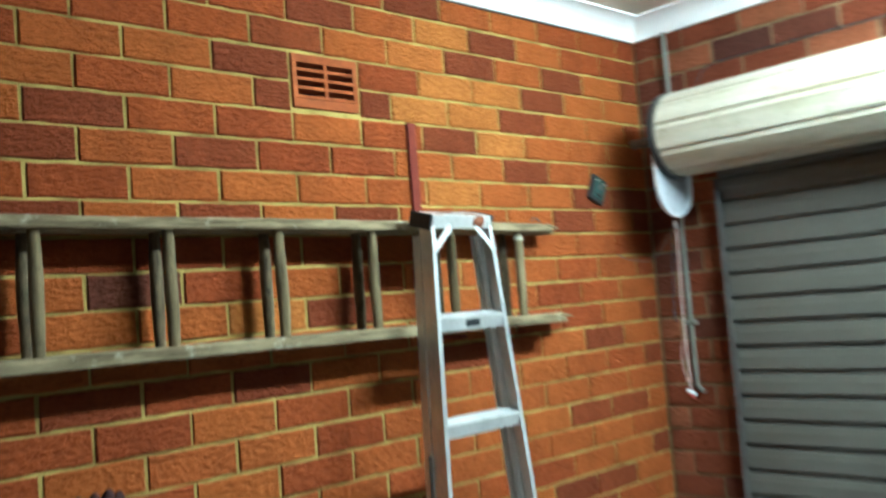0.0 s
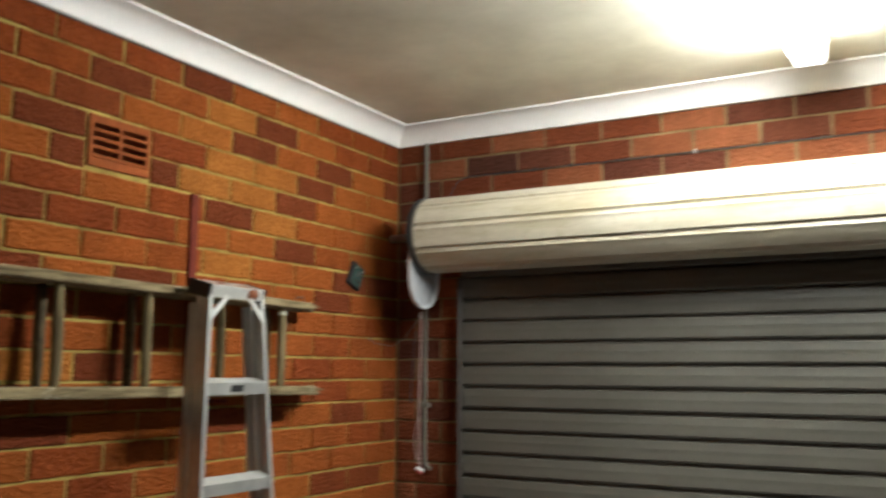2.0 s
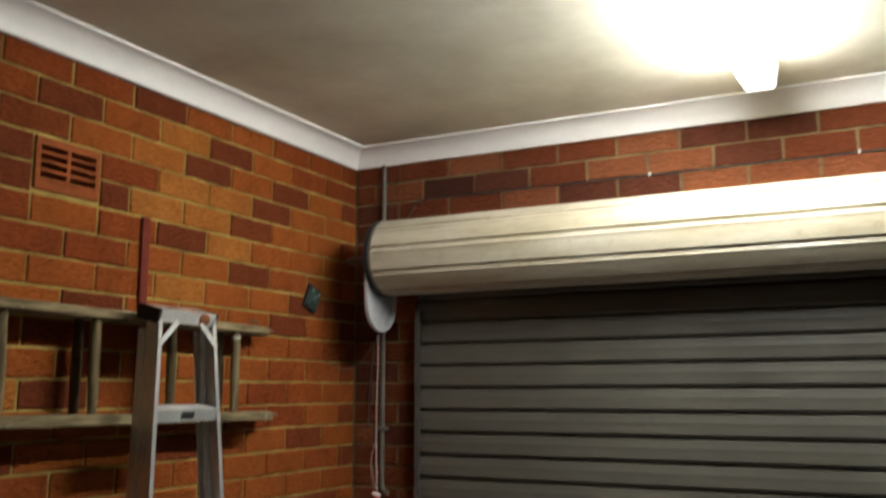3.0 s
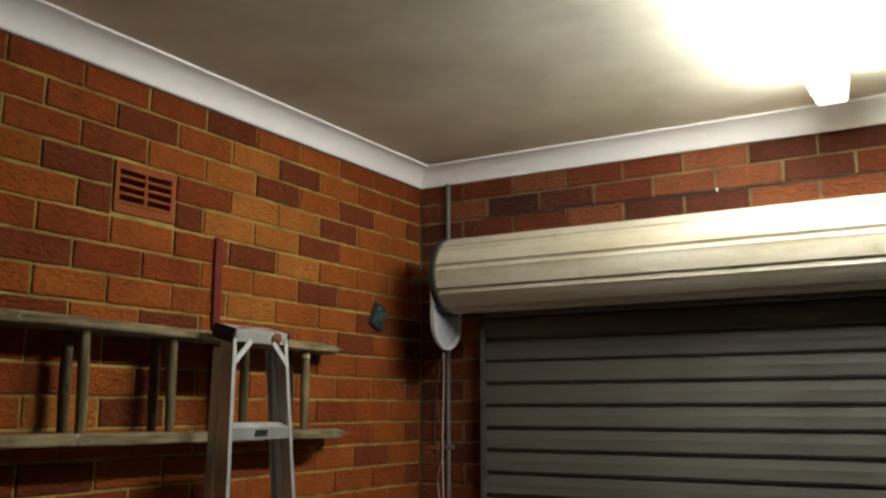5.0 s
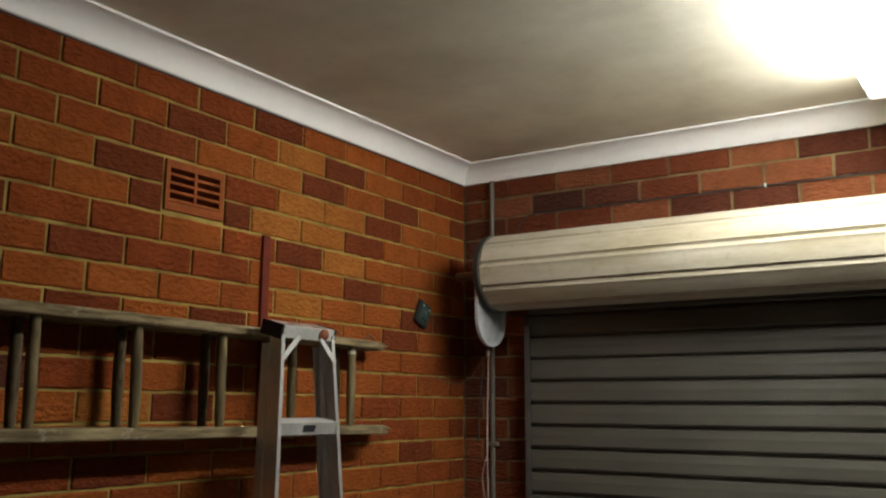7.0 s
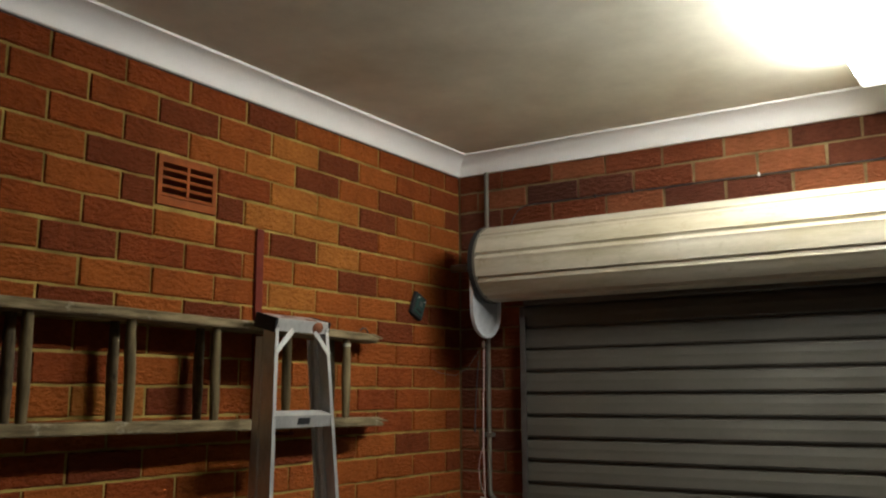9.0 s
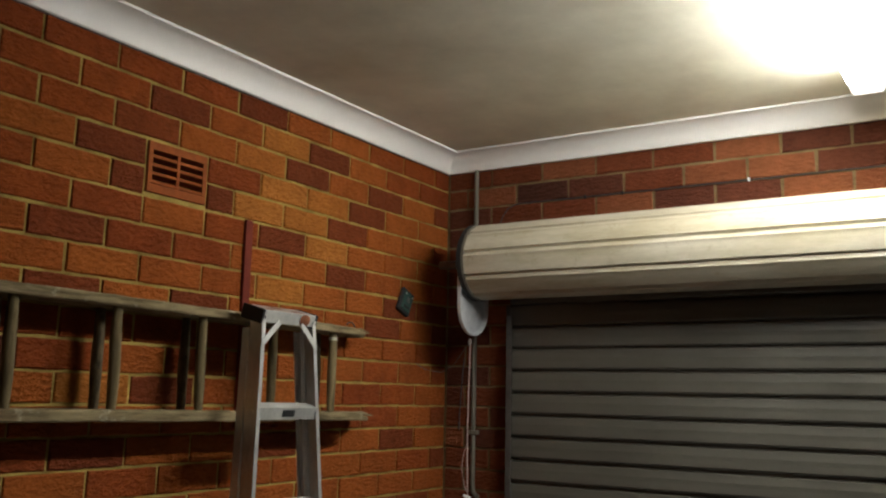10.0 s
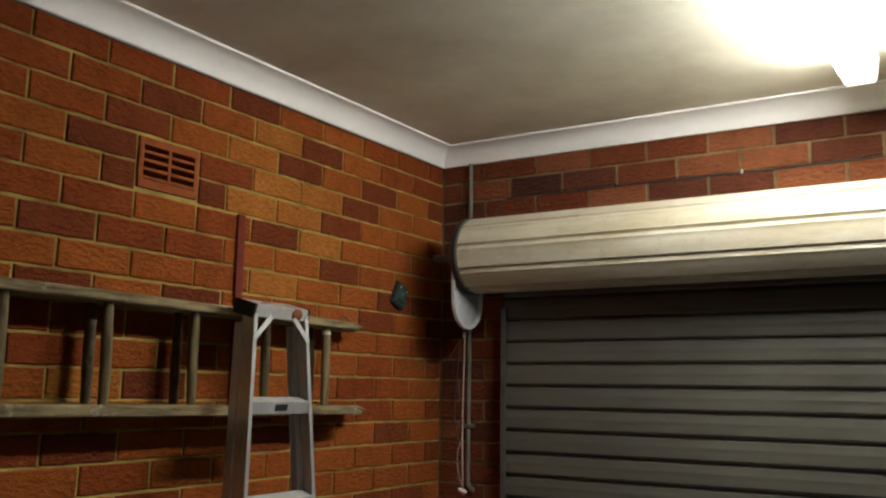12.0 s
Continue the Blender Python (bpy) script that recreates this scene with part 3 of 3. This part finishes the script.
cable = tagged(empty("cable", 1.3, -0.004, 2.18), "thin dark cable clipped along a mortar joint", "cable")
pts = [(3.6 - (3.6 - 0.40) * i / 30, -0.003, 2.1855 + 0.002 * noise.noise((i * 0.7, 0, 3))) for i in range(31)]
pts += [(0.362, -0.004, 2.186), (0.33, -0.008, 2.180), (0.302, -0.010, 2.163), (0.283, -0.012, 2.135), (0.270, -0.014, 2.10), (0.262, -0.018, 2.03)]
part_of(cable, "sheath", tube(pts, 0.0026, 8), M_CABLE, "", 40)
for x, mat, tone in ((0.66, M_BLACK, "black cable clip"), (0.821, M_BLACK, "black cable clip"), (1.315, M_WHITE, "white cable clip"), (2.042, M_WHITE, "white cable clip"), (2.75, M_WHITE, "white cable clip")):
    part_of(cable, "clip", box((x - 0.004, -0.010, 2.179), (x + 0.004, 0.0, 2.194), 0.002), mat, tone)

# Thin strand along a faint arc, its points placed to fit the camera's view.
wire = tagged(empty("thin_arc_strand", 0.1, -0.12, 1.45), "thin grey strand curving between side wall and door bracket", "wire")
ends = [(0.004, -0.244, 1.502), (0.03, -0.211, 1.476), (0.07, -0.15, 1.465), (0.115, -0.125, 1.495), (0.155, -0.13, 1.54), (0.185, -0.13, 1.58), (0.205, -0.14, 1.625)]
part_of(wire, "strand", tube(ends, 0.0013, 6), M_PIPE, "", 40)

hanging = tagged(empty("hanging_wire", 0.09, -0.008, 1.24), "short dark wire hanging against the brick pier", "wire")
part_of(hanging, "strand", tube([(0.098, -0.006, 1.53), (0.093, -0.009, 1.46), (0.087, -0.011, 1.37), (0.081, -0.009, 1.29), (0.080, -0.010, 1.235)], 0.0024, 6), M_CABLE, "", 40)
part_of(hanging, "wire_end", tube([(0.080, -0.010, 1.262), (0.080, -0.010, 1.228)], 0.0042, 8), M_CABLE, "thicker taped end", 40)

# ---- fluorescent batten ----
LX, LY0, LY1 = 1.772, -1.54, -0.325
batten = tagged(empty("batten_light", LX, (LY0 + LY1) / 2, CEIL), "white fluorescent batten with glowing opal diffuser, switched on", "ceiling light")
def trough(w0, w1, z0, z1):
    return [(LX - w0, CEIL - z0), (LX - w1, CEIL - z1 + 0.008), (LX - w1 + 0.008, CEIL - z1), (LX + w1 - 0.008, CEIL - z1), (LX + w1, CEIL - z1 + 0.008), (LX + w0, CEIL - z0)]


part_of(batten, "body", prism([(LX - 0.040, CEIL - 0.001), (LX - 0.040, CEIL - 0.020), (LX + 0.040, CEIL - 0.020), (LX + 0.040, CEIL - 0.001)], "y", LY0, LY1), M_STEEL)
part_of(batten, "diffuser", prism(trough(0.049, 0.047, 0.021, 0.079), "y", LY0 + 0.012, LY1 - 0.105), M_DIFFUSER, "glowing opal wraparound diffuser")
for ya, yb in ((LY0 - 0.012, LY0 + 0.012), (LY1 - 0.105, LY1 + 0.004)):
    part_of(batten, "end_cap", prism(trough(0.058, 0.048, 0.001, 0.080), "y", ya, yb), M_ENDCAP, "white end cap with its own added glow")

# ---- unidentified dark lump, built as a broom standing head up ----
broom = tagged(empty("broom", 0.16, -2.33, 0), "unidentified dark lumpy thing, built as a broom standing head up", "broom")
part_of(broom, "handle", tube([(0.22, -2.33, 0.0), (0.12, -2.33, 0.88)], 0.012, 12), M_RUNG, "", 40)
head = part_of(broom, "head", box((0.085, -2.385, 0.875), (0.135, -2.255, 0.915), 0.008), M_BLACK)
rng = random.Random(4)
for i in range(16):
    y, x = -2.375 + 0.11 * (i // 2) / 7, 0.10 + 0.02 * (i % 2)
    hgt = 0.075 + 0.03 * math.sin(math.pi * (i // 2) / 3.5) ** 2 + 0.012 * rng.random()
    tip = (x + rng.uniform(-0.012, 0.02), y + rng.uniform(-0.015, 0.015), 0.915 + hgt)
    part_of(head, "tuft", tube([(x, y, 0.912), ((x + tip[0]) / 2, (y + tip[1]) / 2, 0.915 + hgt * 0.5), (tip[0], tip[1], tip[2] - 0.012), tip], [0.008, 0.014, 0.013, 0.005], 10), M_BRISTLE, "", 50)

# ---- bricks ----
def brick_mesh(name, length, height, material, seed):
    """A brick face with worn arrises, centred; it stands proud of the mortar. Length along x, front towards -y."""
    rr = random.Random(seed)
    bm = bmesh.new()
    n = 6
    def edge(z, y, inset):
        return [bm.verts.new((-length / 2 + inset + (length - 2 * inset) * i / n, y, z + rr.uniform(-0.0019, 0.0019))) for i in range(n + 1)]
    rows = [edge(-height / 2, 0.02, 0.0), edge(-height / 2, 0.0045, 0.0), edge(-height / 2 + 0.003, rr.uniform(-0.001, 0.0006), 0.003),
            edge(height / 2 - 0.003, rr.uniform(-0.001, 0.0006), 0.003), edge(height / 2, 0.0045, 0.0), edge(height / 2, 0.02, 0.0)]
    for a, b in zip(rows, rows[1:]):
        for i in range(n):
            bm.faces.new((a[i], a[i + 1], b[i + 1], b[i]))
    for i in (0, n):
        bm.faces.new([r[i] for r in rows])
    bmesh.ops.recalc_face_normals(bm, faces=bm.faces)
    me = bpy.data.meshes.new(name)
    bm.to_mesh(me)
    bm.free()
    me.materials.append(material)
    return me


JOINT = 0.0042
HIGH = COURSE - 2 * JOINT
cache = {}


def brick_data(length, palette, tone, variant):
    key = (round(length, 3), palette[tone].name, variant)
    if key not in cache:
        cache[key] = brick_mesh("brick", round(length, 3), HIGH, palette[tone], int(length * 1000) * 7 + ord(tone) * 31 + variant)
    return cache[key]


def lay(wall, start, pitch, lo, hi, turn, place, skip, near, tones, first_tone, seed, usual, palette):
    """Lays running bond along a wall; bricks near the camera's side are single parts, the rest one joined part."""
    rr = random.Random(seed)
    rest_v, rest_f = [], []
    for r in range(-2, 26):
        zc = TOP - COURSE * (r - 0.5)
        if zc - HIGH / 2 < 0:
            continue
        first = start + (0 if r % 2 else pitch / 2)
        c = math.floor((lo - first) / pitch) - 1
        while first + c * pitch < hi:
            a, b = max(lo, first + c * pitch) + JOINT + rr.choice((0, 0, 0.001, -0.001)), min(hi, first + (c + 1) * pitch) - JOINT - rr.choice((0, 0, 0.001, -0.001))
            for s0, s1, za, zb in skip:
                if za < zc < zb and a < s1 and b > s0:
                    if a < s0 - 0.03:
                        b = min(b, s0 - JOINT)
                    elif b > s1 + 0.03:
                        a = max(a, s1 + JOINT)
                    else:
                        b = a
            if b - a > 0.03:
                tone = rr.choice(usual)
                if r + 2 < len(tones) and 0 <= c - first_tone < len(tones[0]):
                    tone = tones[r + 2][c - first_tone]
                me = brick_data(b - a, palette, tone, rr.randrange(4))
                m = place((a + b) / 2, zc + rr.uniform(-0.001, 0.001), rr.uniform(-0.0012, 0.0012)) @ turn
                if near(a, b, zc):
                    ob = new("brick", me)
                    ob.parent = wall
                    ob.matrix_basis = m
                else:
                    k = len(rest_v)
                    rest_v += [m @ v.co for v in me.vertices]
                    rest_f += [[k + i for i in p.vertices] for p in me.polygons]
            c += 1
    me = bpy.data.meshes.new("further_bricks")
    me.from_pydata([tuple(v) for v in rest_v], [], rest_f)
    me.materials.append(M_REST)
    ob = new("further_bricks", me)
    ob.parent = wall
    tagged(ob, kind="stuff")


west_turn = Matrix.Rotation(radians(90), 4, "Z")
lay(wall_west, WEST_START, BRICK, ROOM_Y, 0.004, west_turn, lambda s, z, d: Matrix.Translation((d, s, z)), [(VENT[0], VENT[1], VENT[2], VENT[3])],
    lambda a, b, z: b > -2.66 and z > 0.55, TONES_WEST, -4, 3, "ooorrom", WEST_BRICKS)
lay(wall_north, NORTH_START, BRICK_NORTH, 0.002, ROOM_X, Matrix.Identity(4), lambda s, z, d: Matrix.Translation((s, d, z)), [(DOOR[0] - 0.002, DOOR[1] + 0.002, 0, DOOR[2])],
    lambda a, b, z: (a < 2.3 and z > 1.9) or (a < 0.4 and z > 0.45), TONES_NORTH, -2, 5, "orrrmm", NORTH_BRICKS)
